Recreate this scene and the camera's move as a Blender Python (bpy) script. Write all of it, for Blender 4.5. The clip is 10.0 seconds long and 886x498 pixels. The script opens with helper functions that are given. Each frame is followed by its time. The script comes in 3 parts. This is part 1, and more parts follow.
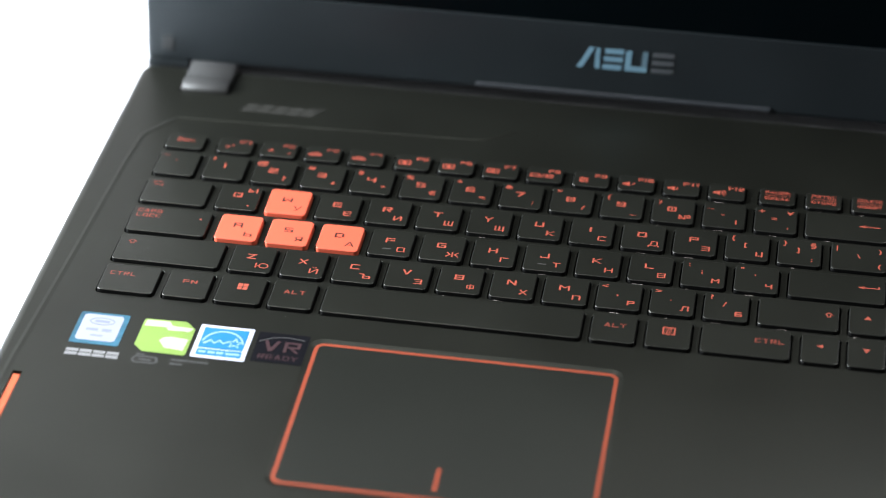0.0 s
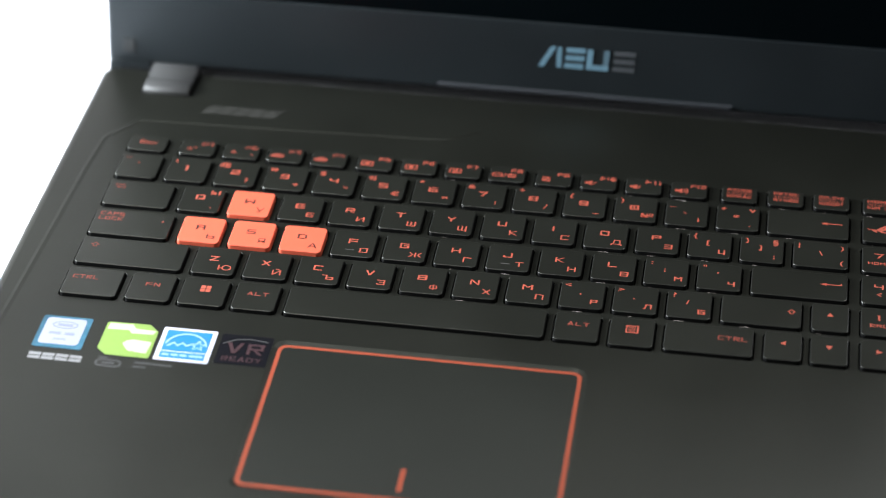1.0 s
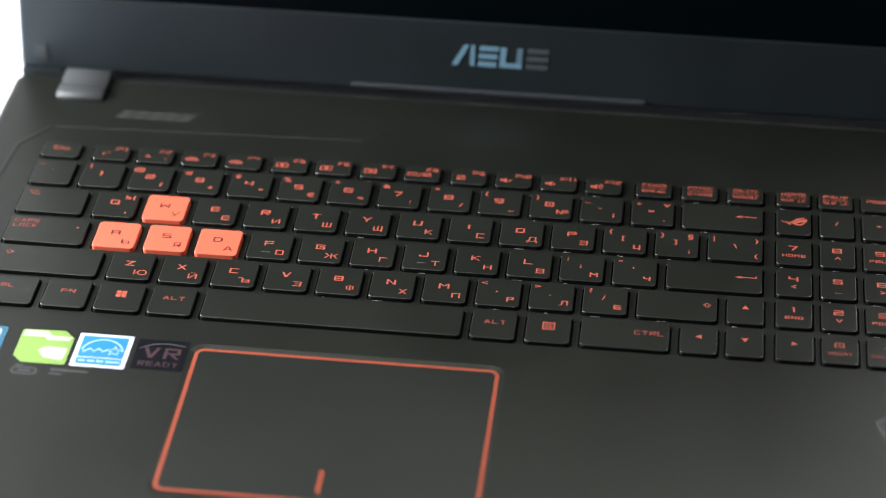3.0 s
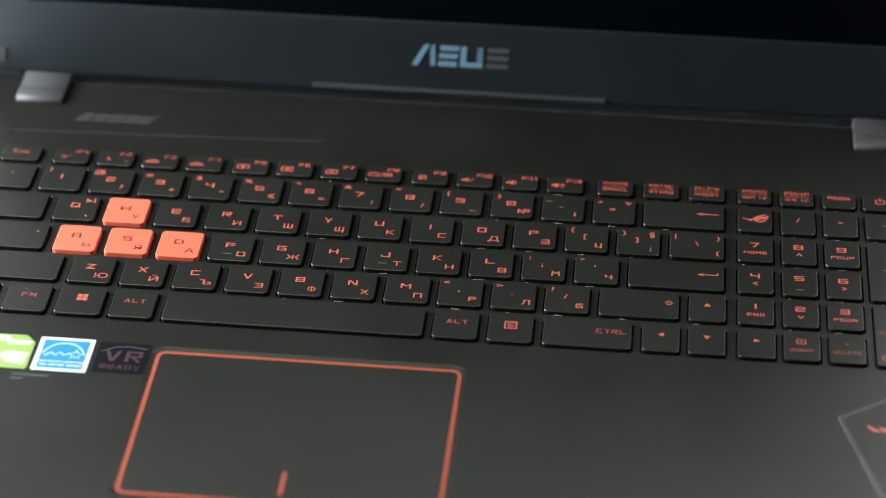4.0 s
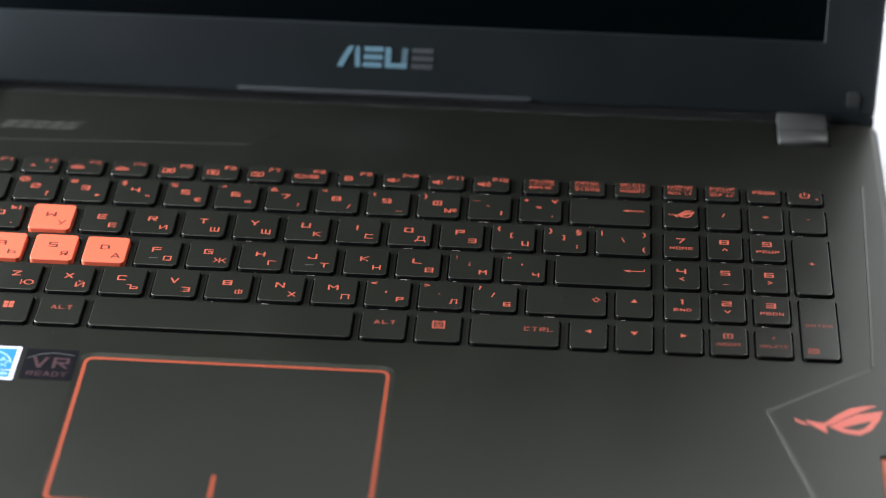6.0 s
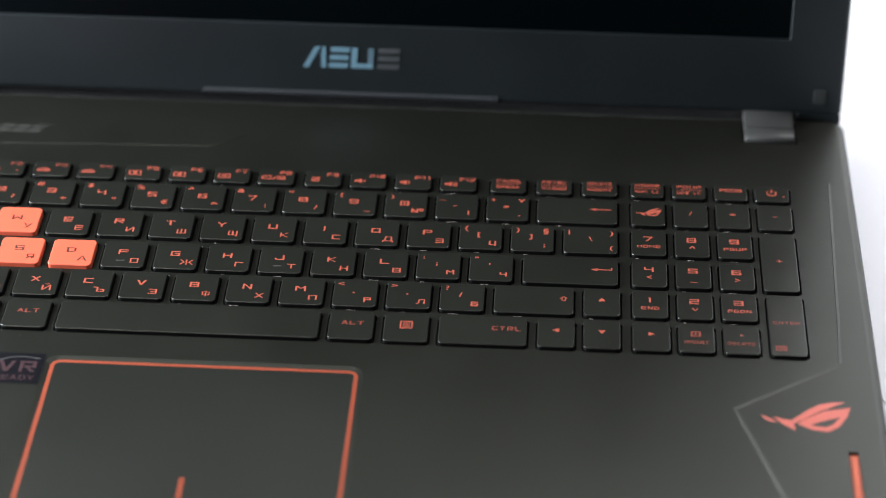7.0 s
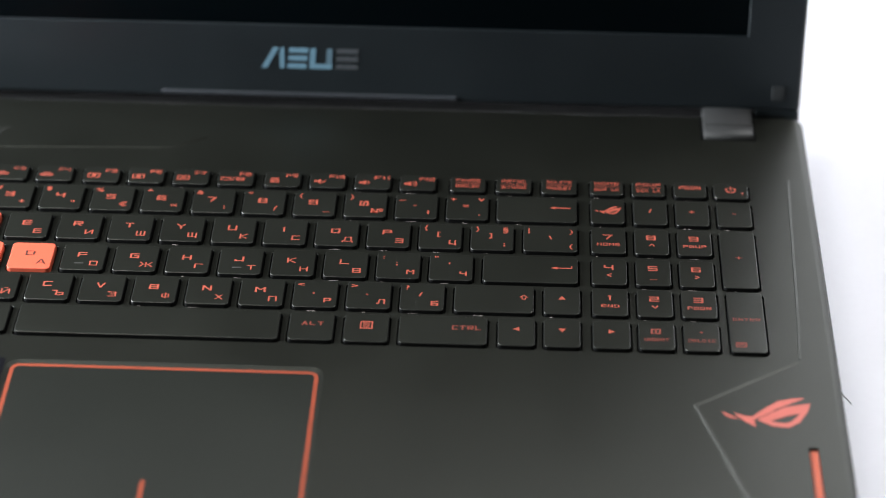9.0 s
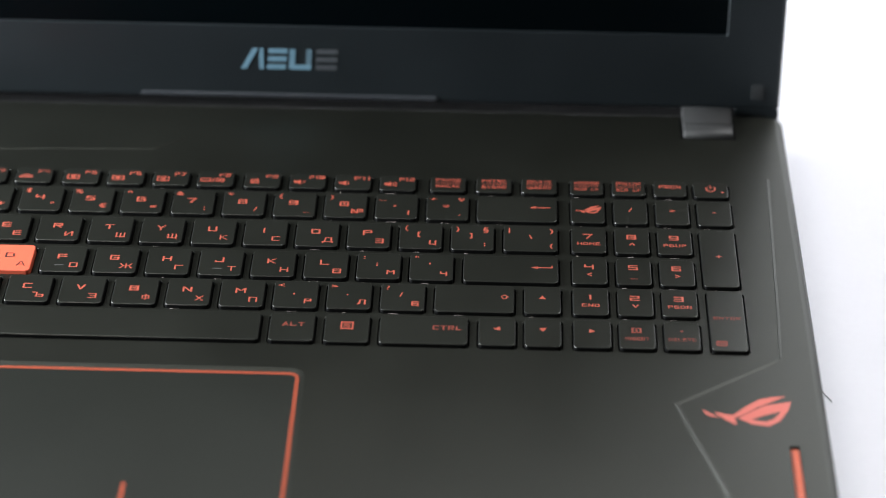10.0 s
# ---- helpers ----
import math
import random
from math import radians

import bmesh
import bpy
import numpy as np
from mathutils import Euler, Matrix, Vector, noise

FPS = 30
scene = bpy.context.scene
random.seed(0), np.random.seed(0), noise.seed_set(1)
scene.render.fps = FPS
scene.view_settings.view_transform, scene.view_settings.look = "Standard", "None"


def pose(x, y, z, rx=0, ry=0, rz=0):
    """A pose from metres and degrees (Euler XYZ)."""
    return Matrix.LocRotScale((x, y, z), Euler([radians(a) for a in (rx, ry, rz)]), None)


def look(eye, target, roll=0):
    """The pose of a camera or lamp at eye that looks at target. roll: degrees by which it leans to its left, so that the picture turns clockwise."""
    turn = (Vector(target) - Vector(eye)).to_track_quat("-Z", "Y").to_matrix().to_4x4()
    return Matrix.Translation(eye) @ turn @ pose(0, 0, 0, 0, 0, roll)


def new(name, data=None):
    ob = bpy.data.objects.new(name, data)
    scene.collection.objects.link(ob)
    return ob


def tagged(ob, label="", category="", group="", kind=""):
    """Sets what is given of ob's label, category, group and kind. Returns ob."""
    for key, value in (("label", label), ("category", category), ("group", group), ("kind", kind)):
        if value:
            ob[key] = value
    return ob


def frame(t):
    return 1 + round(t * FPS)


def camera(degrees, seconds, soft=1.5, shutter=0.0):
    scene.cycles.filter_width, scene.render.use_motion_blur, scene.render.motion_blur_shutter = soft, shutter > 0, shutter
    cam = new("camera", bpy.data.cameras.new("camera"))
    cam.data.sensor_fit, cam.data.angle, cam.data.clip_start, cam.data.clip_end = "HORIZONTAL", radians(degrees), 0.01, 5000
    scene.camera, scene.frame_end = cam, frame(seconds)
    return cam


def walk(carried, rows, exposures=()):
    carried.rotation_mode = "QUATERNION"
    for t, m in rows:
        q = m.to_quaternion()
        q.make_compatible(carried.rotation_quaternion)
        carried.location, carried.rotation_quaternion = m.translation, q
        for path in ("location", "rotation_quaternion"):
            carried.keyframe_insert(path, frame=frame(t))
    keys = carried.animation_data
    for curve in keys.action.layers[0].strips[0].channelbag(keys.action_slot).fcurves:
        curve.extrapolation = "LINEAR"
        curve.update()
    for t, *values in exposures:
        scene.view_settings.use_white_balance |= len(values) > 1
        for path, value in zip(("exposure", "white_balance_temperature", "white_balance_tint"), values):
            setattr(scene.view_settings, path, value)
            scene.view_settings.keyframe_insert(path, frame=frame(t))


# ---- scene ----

# ---- camera: a slow pan on a tripod in front of the desk ----
cam = camera(20.2, 10.0, soft=1.05)
cam.data.dof.use_dof = True
cam.data.dof.focus_distance = 0.88
cam.data.dof.aperture_fstop = 5.8
# seconds, eye, heading to the left, looking up, leaning to the right
ROWS = [
    (0, 0.0630, -0.5767, 0.5366, 9.131, -35.149, -0.413),
    (0.5, 0.0637, -0.5763, 0.5370, 8.699, -35.172, -0.423),
    (1, 0.0648, -0.5764, 0.5371, 8.231, -35.165, -0.430),
    (1.5, 0.0661, -0.5760, 0.5373, 7.799, -35.184, -0.440),
    (2, 0.0674, -0.5759, 0.5372, 7.282, -35.175, -0.442),
    (2.5, 0.0686, -0.5761, 0.5374, 6.786, -35.168, -0.447),
    (3, 0.0700, -0.5762, 0.5372, 6.272, -35.148, -0.447),
    (4.5, 0.0731, -0.5748, 0.5366, 4.938, -35.143, -0.442),
    (5, 0.0740, -0.5753, 0.5364, 4.481, -35.111, -0.466),
    (5.5, 0.0749, -0.5757, 0.5367, 4.041, -35.105, -0.493),
    (7, 0.0777, -0.5751, 0.5358, 2.827, -35.064, -0.499),
    (7.5, 0.0780, -0.5749, 0.5357, 2.523, -35.070, -0.531),
    (8, 0.0786, -0.5748, 0.5360, 2.284, -35.086, -0.526),
    (8.5, 0.0793, -0.5747, 0.5358, 2.086, -35.074, -0.513),
    (9, 0.0802, -0.5748, 0.5355, 1.894, -35.056, -0.512),
    (9.5, 0.0807, -0.5751, 0.5353, 1.662, -35.030, -0.523),
    (10, 0.0805, -0.5749, 0.5351, 1.364, -35.025, -0.560),
]
walk(cam, [(t, pose(x, y, z, 90 + up, 0, turn) @ pose(0, 0, 0, 0, 0, -lean)) for t, x, y, z, turn, up, lean in ROWS])

# ---- light: a white studio with soft light all round ----
world = bpy.data.worlds.new("studio_air")
scene.world = world
world.use_nodes = True
world.node_tree.nodes["Background"].inputs[0].default_value = (0.90, 0.95, 1.0, 1)
world.node_tree.nodes["Background"].inputs[1].default_value = 0.05


def softbox(name, eye, target, size, watts, colour):
    lamp = bpy.data.lights.new(name, "AREA")
    lamp.shape, lamp.size, lamp.size_y, lamp.energy, lamp.color = "RECTANGLE", size[0], size[1], watts, colour
    ob = new(name, lamp)
    ob.matrix_world = look(eye, target)
    return ob


softbox("softbox_overhead", (-0.42, -0.40, 1.05), (-0.06, 0.18, 0), (0.34, 0.28), 2.4, (1.0, 0.98, 0.95))
softbox("softbox_side", (-0.62, 0.14, 0.27), (0.0, 0.17, 0.03), (0.45, 0.26), 21.5, (0.88, 0.95, 1.0))
softbox("softbox_back", (1.0, 0.7, 1.5), (0.6, 0.2, 0), (0.7, 0.4), 19, (0.98, 0.99, 1.0))
softbox("softbox_back", (-0.5, 0.66, 2.1), (-0.4, 0.55, 0), (0.8, 0.4), 5.5, (0.98, 0.99, 1.0))
softbox("softbox_back", (0.2, 1.2, 1.5), (0.2, 0.4, 0), (0.8, 0.4), 1.2, (0.98, 0.99, 1.0))
softbox("backdrop_light", (-0.85, 0.8, 0.9), (-0.85, 1.6, 0.8), (1.2, 0.6), 7, (0.95, 0.98, 1.0))
softbox("backdrop_light", (0.8, 0.8, 1.35), (0.8, 1.6, 1.3), (1.2, 0.8), 32, (0.95, 0.98, 1.0))
scene.view_settings.exposure = 0.0

# ---- materials ----
MM = 0.001


def material(name, colour, rough, metal=0.0, grain=0.0, scale=900.0, bump=0.0, spec=0.5, wear=0.0, emit=0.0, coat=0.0, sheen=None):
    """A painted or moulded surface: fine grain, slow unevenness of colour and gloss, and relief."""
    m = bpy.data.materials.new(name)
    m.use_nodes = True
    nt = m.node_tree
    b = nt.nodes["Principled BSDF"]
    b.inputs["Base Color"].default_value = (*colour, 1)
    b.inputs["Roughness"].default_value = rough
    b.inputs["Metallic"].default_value = metal
    b.inputs["Specular IOR Level"].default_value = spec
    if sheen:
        b.inputs["Specular Tint"].default_value = (*sheen, 1)
    b.inputs["Coat Weight"].default_value = coat
    if emit:
        b.inputs["Emission Color"].default_value = (*colour, 1)
        b.inputs["Emission Strength"].default_value = emit
    tc = nt.nodes.new("ShaderNodeTexCoord")
    fine = nt.nodes.new("ShaderNodeTexNoise")
    fine.inputs["Scale"].default_value = scale
    fine.inputs["Detail"].default_value = 3
    slow = nt.nodes.new("ShaderNodeTexNoise")
    slow.inputs["Scale"].default_value = 28
    slow.inputs["Detail"].default_value = 4
    for n in (fine, slow):
        nt.links.new(tc.outputs["Object"], n.inputs["Vector"])
    if grain:
        both = nt.nodes.new("ShaderNodeMath")
        both.operation = "MULTIPLY_ADD"
        both.inputs[1].default_value = 0.6
        nt.links.new(fine.outputs["Fac"], both.inputs[0])
        nt.links.new(slow.outputs["Fac"], both.inputs[2])
        ramp = nt.nodes.new("ShaderNodeMapRange")
        ramp.inputs["From Min"].default_value, ramp.inputs["From Max"].default_value = 0.5, 1.1
        ramp.inputs["To Min"].default_value, ramp.inputs["To Max"].default_value = 1 - grain, 1 + grain
        nt.links.new(both.outputs[0], ramp.inputs["Value"])
        mix = nt.nodes.new("ShaderNodeVectorMath")
        mix.operation = "SCALE"
        mix.inputs[0].default_value = colour
        nt.links.new(ramp.outputs[0], mix.inputs["Scale"])
        nt.links.new(mix.outputs[0], b.inputs["Base Color"])
    if wear:
        r2 = nt.nodes.new("ShaderNodeMapRange")
        r2.inputs["From Min"].default_value, r2.inputs["From Max"].default_value = 0.3, 0.7
        r2.inputs["To Min"].default_value, r2.inputs["To Max"].default_value = rough - wear, rough + wear
        nt.links.new(slow.outputs["Fac"], r2.inputs["Value"])
        nt.links.new(r2.outputs[0], b.inputs["Roughness"])
    if bump:
        bp = nt.nodes.new("ShaderNodeBump")
        bp.inputs["Strength"].default_value = bump
        bp.inputs["Distance"].default_value = 0.0001
        nt.links.new(fine.outputs["Fac"], bp.inputs["Height"])
        nt.links.new(bp.outputs[0], b.inputs["Normal"])
    return m


DECK = material("dark_soft_touch_paint", (0.0056, 0.0058, 0.0045), 0.385, grain=0.12, scale=2600, bump=0.12, wear=0.03, sheen=(0.97, 1.0, 0.86))
KEYCAP = material("black_keycap_plastic", (0.0105, 0.0108, 0.0088), 0.33, grain=0.12, scale=3000, bump=0.12, wear=0.03, sheen=(0.97, 1.0, 0.88))
# bevel a little glossier, its colour lightened to carry the rim highlight
KEY_EDGE = material("lit_keycap_edge", (0.014, 0.014, 0.0125), 0.29, grain=0.12, scale=3000, spec=0.5, sheen=(0.97, 1.0, 0.92))
# keycap plastic darkened: shade on upright key faces, put into the colour
SHADED_SIDE = material("shaded_key_side", (0.004, 0.004, 0.004), 0.5, grain=0.1, spec=0.2)
TACTILE = material("dull_grey_tactile_bar", (0.055, 0.055, 0.05), 0.45, grain=0.05)
WELL = material("black_key_well", (0.003, 0.003, 0.003), 0.7, grain=0.1, spec=0.12)
ORANGE_CAP = material("orange_translucent_plastic", (0.60, 0.098, 0.050), 0.5, grain=0.03, scale=2000)
LEGEND = material("red_orange_print", (0.33, 0.066, 0.040), 0.5, grain=0.05, scale=4000, emit=0.32)
DIM_LEGEND = material("dim_red_orange_print", (0.20, 0.041, 0.026), 0.5, grain=0.05, scale=4000, emit=0.13)
DARK_PRINT = material("black_print", (0.06, 0.02, 0.015), 0.5, grain=0.05)
RED_TRIM = material("red_anodised_chamfer", (0.25, 0.048, 0.022), 0.55, spec=0.25, grain=0.06, scale=2500)
PAD = material("touchpad_surface", (0.0075, 0.0083, 0.0068), 0.40, grain=0.08, scale=3500, wear=0.02, sheen=(0.97, 1.0, 0.88))
LID = material("lid_bezel_plastic", (0.0095, 0.0120, 0.0138), 0.40, grain=0.12, scale=2600, bump=0.1, wear=0.03, sheen=(0.88, 0.97, 1.0))
STRIP = material("orange_light_strip", (0.50, 0.085, 0.03), 0.45, grain=0.05, scale=2500)
SCREEN = material("unlit_screen", (0.0005, 0.0016, 0.0022), 0.3, grain=0.05, spec=0.10)
HINGE = material("grey_hinge_paint", (0.044, 0.044, 0.044), 0.48, metal=0.15, grain=0.06, scale=2500, bump=0.05)
# lid plastic lightened: the light along the lip's rounded edge is in the colour
LIP = material("lit_lip_plastic", (0.034, 0.037, 0.042), 0.4, grain=0.1)
RUBBER = material("grey_rubber", (0.016, 0.018, 0.019), 0.7, grain=0.1)
MIRROR_BLUE = material("polished_badge_metal", (0.18, 0.32, 0.41), 0.3, metal=0.3, grain=0.05)
BADGE_MID = material("half_bright_badge_metal", (0.13, 0.21, 0.26), 0.3, metal=0.3, grain=0.08)
BADGE_DULL = material("dull_badge_metal", (0.085, 0.092, 0.10), 0.35, metal=0.3, grain=0.1)
DULL_SILVER = material("dull_silver_print", (0.042, 0.041, 0.037), 0.4, metal=0.3, grain=0.1)
PALE_PRINT = material("pale_grey_print", (0.20, 0.20, 0.205), 0.5, grain=0.05)
FAINT_PRINT = material("faint_grey_print", (0.045, 0.045, 0.045), 0.5, grain=0.1)
LOGO_RED = material("red_printed_emblem", (0.52, 0.115, 0.085), 0.5, grain=0.05)
ST_BLUE = material("blue_foil", (0.025, 0.098, 0.15), 0.3, grain=0.45, scale=420)
ST_WHITE = material("white_sticker_paper", (0.50, 0.51, 0.60), 0.45, grain=0.03)
ST_LILAC = material("lilac_white_panel", (0.27, 0.28, 0.36), 0.45, grain=0.03)
ST_GREY = material("grey_sticker_print", (0.18, 0.20, 0.29), 0.4, grain=0.05)
ST_GREEN = material("lime_green_sticker", (0.185, 0.285, 0.065), 0.35, grain=0.06, scale=600)
ST_PALE = material("pale_green_print", (0.40, 0.48, 0.32), 0.35, grain=0.04)
ST_CYAN = material("cyan_sticker_print", (0.018, 0.165, 0.37), 0.35, grain=0.05)
ST_PALE_BLUE = material("pale_blue_print", (0.27, 0.42, 0.56), 0.35, grain=0.04)
ST_DARK = material("dark_glossy_sticker", (0.005, 0.005, 0.007), 0.3, grain=0.15, spec=0.22)
ST_DULL = material("dull_rose_print", (0.041, 0.019, 0.022), 0.4, grain=0.1)
TABLE = material("white_table_laminate", (0.87, 0.865, 0.91), 0.45, grain=0.015, scale=300, wear=0.03)
WALL = material("dark_studio_paint", (0.06, 0.065, 0.07), 0.7, grain=0.08, scale=60)
FLUFF = material("dark_fibre", (0.02, 0.02, 0.025), 0.8)
DUST = material("dust", (0.5, 0.5, 0.48), 0.9)

# ---- mesh helpers (millimetres in, metres out) ----


def part(name, verts, faces, mat, parent=None, label="", smooth=False):
    me = bpy.data.meshes.new(name)
    me.from_pydata([(x * MM, y * MM, z * MM) for x, y, z in verts], [], faces)
    me.materials.append(mat)
    me.validate()
    bm = bmesh.new()
    bm.from_mesh(me)
    bmesh.ops.remove_doubles(bm, verts=bm.verts, dist=1e-7)
    bmesh.ops.triangulate(bm, faces=[f for f in bm.faces if len(f.verts) > 4])
    bmesh.ops.recalc_face_normals(bm, faces=bm.faces)
    bm.to_mesh(me)
    bm.free()
    if smooth:
        me.shade_smooth()
    ob = new(name, me)
    if parent is not None:
        ob.parent = parent
    if label:
        ob["label"] = label
    return ob


def outline(x0, x1, y0, y1, r, seg=4):
    """A rounded rectangle, anticlockwise."""
    pts = []
    for cx, cy, a0 in ((x1 - r, y0 + r, -90), (x1 - r, y1 - r, 0), (x0 + r, y1 - r, 90), (x0 + r, y0 + r, 180)):
        for i in range(seg + 1):
            a = radians(a0 + 90 * i / seg)
            pts.append((cx + r * math.cos(a), cy + r * math.sin(a)))
    return pts


def loft(loops, bottom=True, top=True):
    """Joins loops of equal length into a shell."""
    n = len(loops[0])
    verts = [p for lp in loops for p in lp]
    faces = []
    for k in range(len(loops) - 1):
        for i in range(n):
            j = (i + 1) % n
            faces.append((k * n + i, k * n + j, (k + 1) * n + j, (k + 1) * n + i))
    if bottom:
        faces.append(tuple(range(n - 1, -1, -1)))
    if top:
        faces.append(tuple(range((len(loops) - 1) * n, len(loops) * n)))
    return verts, faces


def slab(x0, x1, y0, y1, z0, z1, r=1.0, bevel=0.3, seg=4, draft=0.0, angles=(0, 36, 72, 90)):
    """A rounded block with a bevelled upper edge; draft widens its foot."""
    lo = [(x, y, z0) for x, y in outline(x0 - draft, x1 + draft, y0 - draft, y1 + draft, r + draft, seg)]
    loops = [lo]
    for a in angles:
        ins, drop = bevel * (1 - math.cos(radians(a))), bevel * (1 - math.sin(radians(a)))
        loops.append([(x, y, z1 - drop) for x, y in outline(x0 + ins, x1 - ins, y0 + ins, y1 - ins, max(r - ins, 0.05), seg)])
    return loft(loops)


def plate(points, z0, z1):
    """A flat piece of any outline."""
    return loft([[(x, y, z0) for x, y in points], [(x, y, z1) for x, y in points]])


def ring(outer, inner, z0, z1):
    n = len(outer)
    verts = [(x, y, z1) for x, y in outer] + [(x, y, z1) for x, y in inner] + [(x, y, z0) for x, y in outer] + [(x, y, z0) for x, y in inner]
    faces = []
    for i in range(n):
        j = (i + 1) % n
        faces += [(i, j, n + j, n + i), (2 * n + i, 2 * n + j, j, i), (n + i, n + j, 3 * n + j, 3 * n + i)]
    return verts, faces


def merge(*pieces):
    verts, faces = [], []
    for v, f in pieces:
        o = len(verts)
        verts += v
        faces += [tuple(i + o for i in q) for q in f]
    return verts, faces


def stroke(points, width, z0, z1):
    """A bent bar of even width along points."""
    left, right = [], []
    for i, (x, y) in enumerate(points):
        ax, ay = points[max(i - 1, 0)]
        bx, by = points[min(i + 1, len(points) - 1)]
        d = math.hypot(bx - ax, by - ay)
        nx, ny = -(by - ay) / d * width / 2, (bx - ax) / d * width / 2
        left.append((x + nx, y + ny))
        right.append((x - nx, y - ny))
    n = len(points)
    verts = [(x, y, z1) for x, y in left + right] + [(x, y, z0) for x, y in left + right]
    faces = [(i, i + 1, n + i + 1, n + i) for i in range(n - 1)]
    faces += [(2 * n + i, 2 * n + i + 1, i + 1, i) for i in range(n - 1)] + [(n + i, n + i + 1, 3 * n + i + 1, 3 * n + i) for i in range(n - 1)]
    return verts, faces


GLYPHS = {}


def glyphs(text, bold):
    """The flat mesh of a word in the built-in font."""
    if (text, bold) not in GLYPHS:
        cu = bpy.data.curves.new("writing", "FONT")
        cu.body, cu.offset, cu.resolution_u = text, bold, 3
        ob = new("writing", cu)
        me = bpy.data.meshes.new_from_object(ob.evaluated_get(bpy.context.evaluated_depsgraph_get()))
        GLYPHS[text, bold] = ([tuple(v.co) for v in me.vertices], [tuple(p.vertices) for p in me.polygons])
        bpy.data.objects.remove(ob)
        bpy.data.curves.remove(cu)
        bpy.data.meshes.remove(me)
    return GLYPHS[text, bold]


# the keyboard's square letters, put together from straight segments of a cell one wide and one high
SEGMENT = dict(t=(0, 1, 1, 1), m=(0, 0.5, 1, 0.5), b=(0, 0, 1, 0), l=(0, 0.5, 0, 1), k=(0, 0, 0, 0.5), r=(1, 0.5, 1, 1), q=(1, 0, 1, 0.5), u=(0.5, 0.5, 0.5, 1), d=(0.5, 0, 0.5, 0.5),
               n=(0.5, 0.5, 1, 0.5), h=(0, 0, 0, 0.25), T=(0, 1, 0.72, 1), B=(0, 0, 0.72, 0), R=(1, 0.17, 1, 0.83), N=(0.2, 0.3, 0.8, 0.3), M=(0.5, 0.32, 0.5, 0.68), f=(0.1, 1, 0.5, 1), c=(1, -0.22, 1, 0.05), i=(0.55, 0.3, 1.05, -0.12))
SLANT = dict(x=(0, 0.45, 1, 1), y=(0.1, 0.5, 1, 0), v=(0, 1, 0.5, 0), w=(1, 1, 0.5, 0), z=(0, 0, 1, 1), s=(0, 1, 1, 0), e=(0, 1, 0.5, 0.45), a=(1, 1, 0.5, 0.45), o=(0, 0, 0.5, 0.6), p=(1, 0, 0.5, 0.6),
             G=(0, 0, 0.5, 1), H=(1, 0, 0.5, 1), j=(0.35, 0, 1, 1), g=(0.35, 0.5, 1, 0))
LETTERS = dict(A="tlkrqm", B="tlkrqmb", C="tlkb", D="TBlkR", E="tmblk", F="tmlk", G="tlkbqn", H="lkrqm", I="ud", J="rqbh", K="lkxy", L="lkb", M="lkrqea", N="lkrqs", O="tlkrqb", P="tlkrm",
               Q="tlkrqbi", R="tlkrmg", S="tlmqb", T="tud", U="lkrqb", V="vw", W="lkrqop", X="sz", Y="ead", Z="tzb", Ш="lkrqudb", Щ="lkrqudbc", К="lkxy", С="tlkb", З="trmqb", Ь="lkmqb", О="tlkrqb",
               Г="tlk", Т="tud", Н="lkrqm", В="tlkrqmb", П="tlkrq", Ц="lkrqbc", Ч="lrmq", Р="tlkrm", Б="tlkmqb", И="lkrqz", Е="tmblk", М="lkrqea", Х="sz")
LETTERS.update({"0": "tlkrqbM", "1": "fud", "2": "trmkb", "3": "trmqb", "4": "lrmq", "5": "tlmqb", "6": "tlkmqb", "7": "tj", "8": "tlkrqmb", "9": "tlrmqb", " ": "", "a": "GHN"})


def square_letters(text, height, stretch, heavy):
    """Writing in the square letters, from the lower left corner."""
    verts, faces, x, step = [], [], 0.0, 0
    tv, th = height * 0.23 * heavy, height * 0.165 * heavy
    for ch in text:
        w = height * 0.78 * stretch * (0.45 if ch in "I1" else 1.12 if ch in "MWШЩМ" else 1.0)
        wi, hi = w - tv, height - th
        for seg in LETTERS[ch]:
            if seg in SEGMENT:
                ax, ay, bx, by = SEGMENT[seg]
                q = [(ax * wi, ay * hi), (bx * wi + tv, ay * hi), (bx * wi + tv, by * hi + th), (ax * wi, by * hi + th)]
            else:
                ax, ay, bx, by = SLANT[seg]
                (ax, ay), (bx, by) = sorted(((ax, ay), (bx, by)), key=lambda p: p[1])
                q = [(ax * wi, ay * height), (ax * wi + tv * 1.1, ay * height), (bx * wi + tv * 1.1, by * height), (bx * wi, by * height)]
            o = len(verts)
            verts += [(x + px, py, 0.004 * (step % 7)) for px, py in q]
            faces.append((o, o + 1, o + 2, o + 3))
            step += 1
        x += w + height * 0.3
    return verts, faces


def word(text, x, y, height, z, stretch=1.35, width=None, bold=0.012):
    """Writing centred at (x, y), its capitals that high, stretched sideways, or to a width."""
    if len(text) > 1:
        text = text.replace("A", "a") if text.isupper() else text
    if all(ch in LETTERS for ch in text):
        verts, faces = square_letters(text, height, stretch, 0.85 if bold < 0.01 else 1.0)
        s, mid = 1.0, height / 2
    else:
        verts, faces = glyphs(text, bold)
        s, mid = height / 0.70, 0.35
    if not verts:
        return [], []
    x0, x1 = min(v[0] for v in verts), max(v[0] for v in verts)
    sx = width / (x1 - x0) if width else 1.0 if s == 1.0 else s * stretch
    return [(x + (vx - (x0 + x1) / 2) * sx, y + (vy - mid) * s, z + vz) for vx, vy, vz in verts], faces


def flat(points, z):
    return [(x, y, z) for x, y in points], [tuple(range(len(points)))]


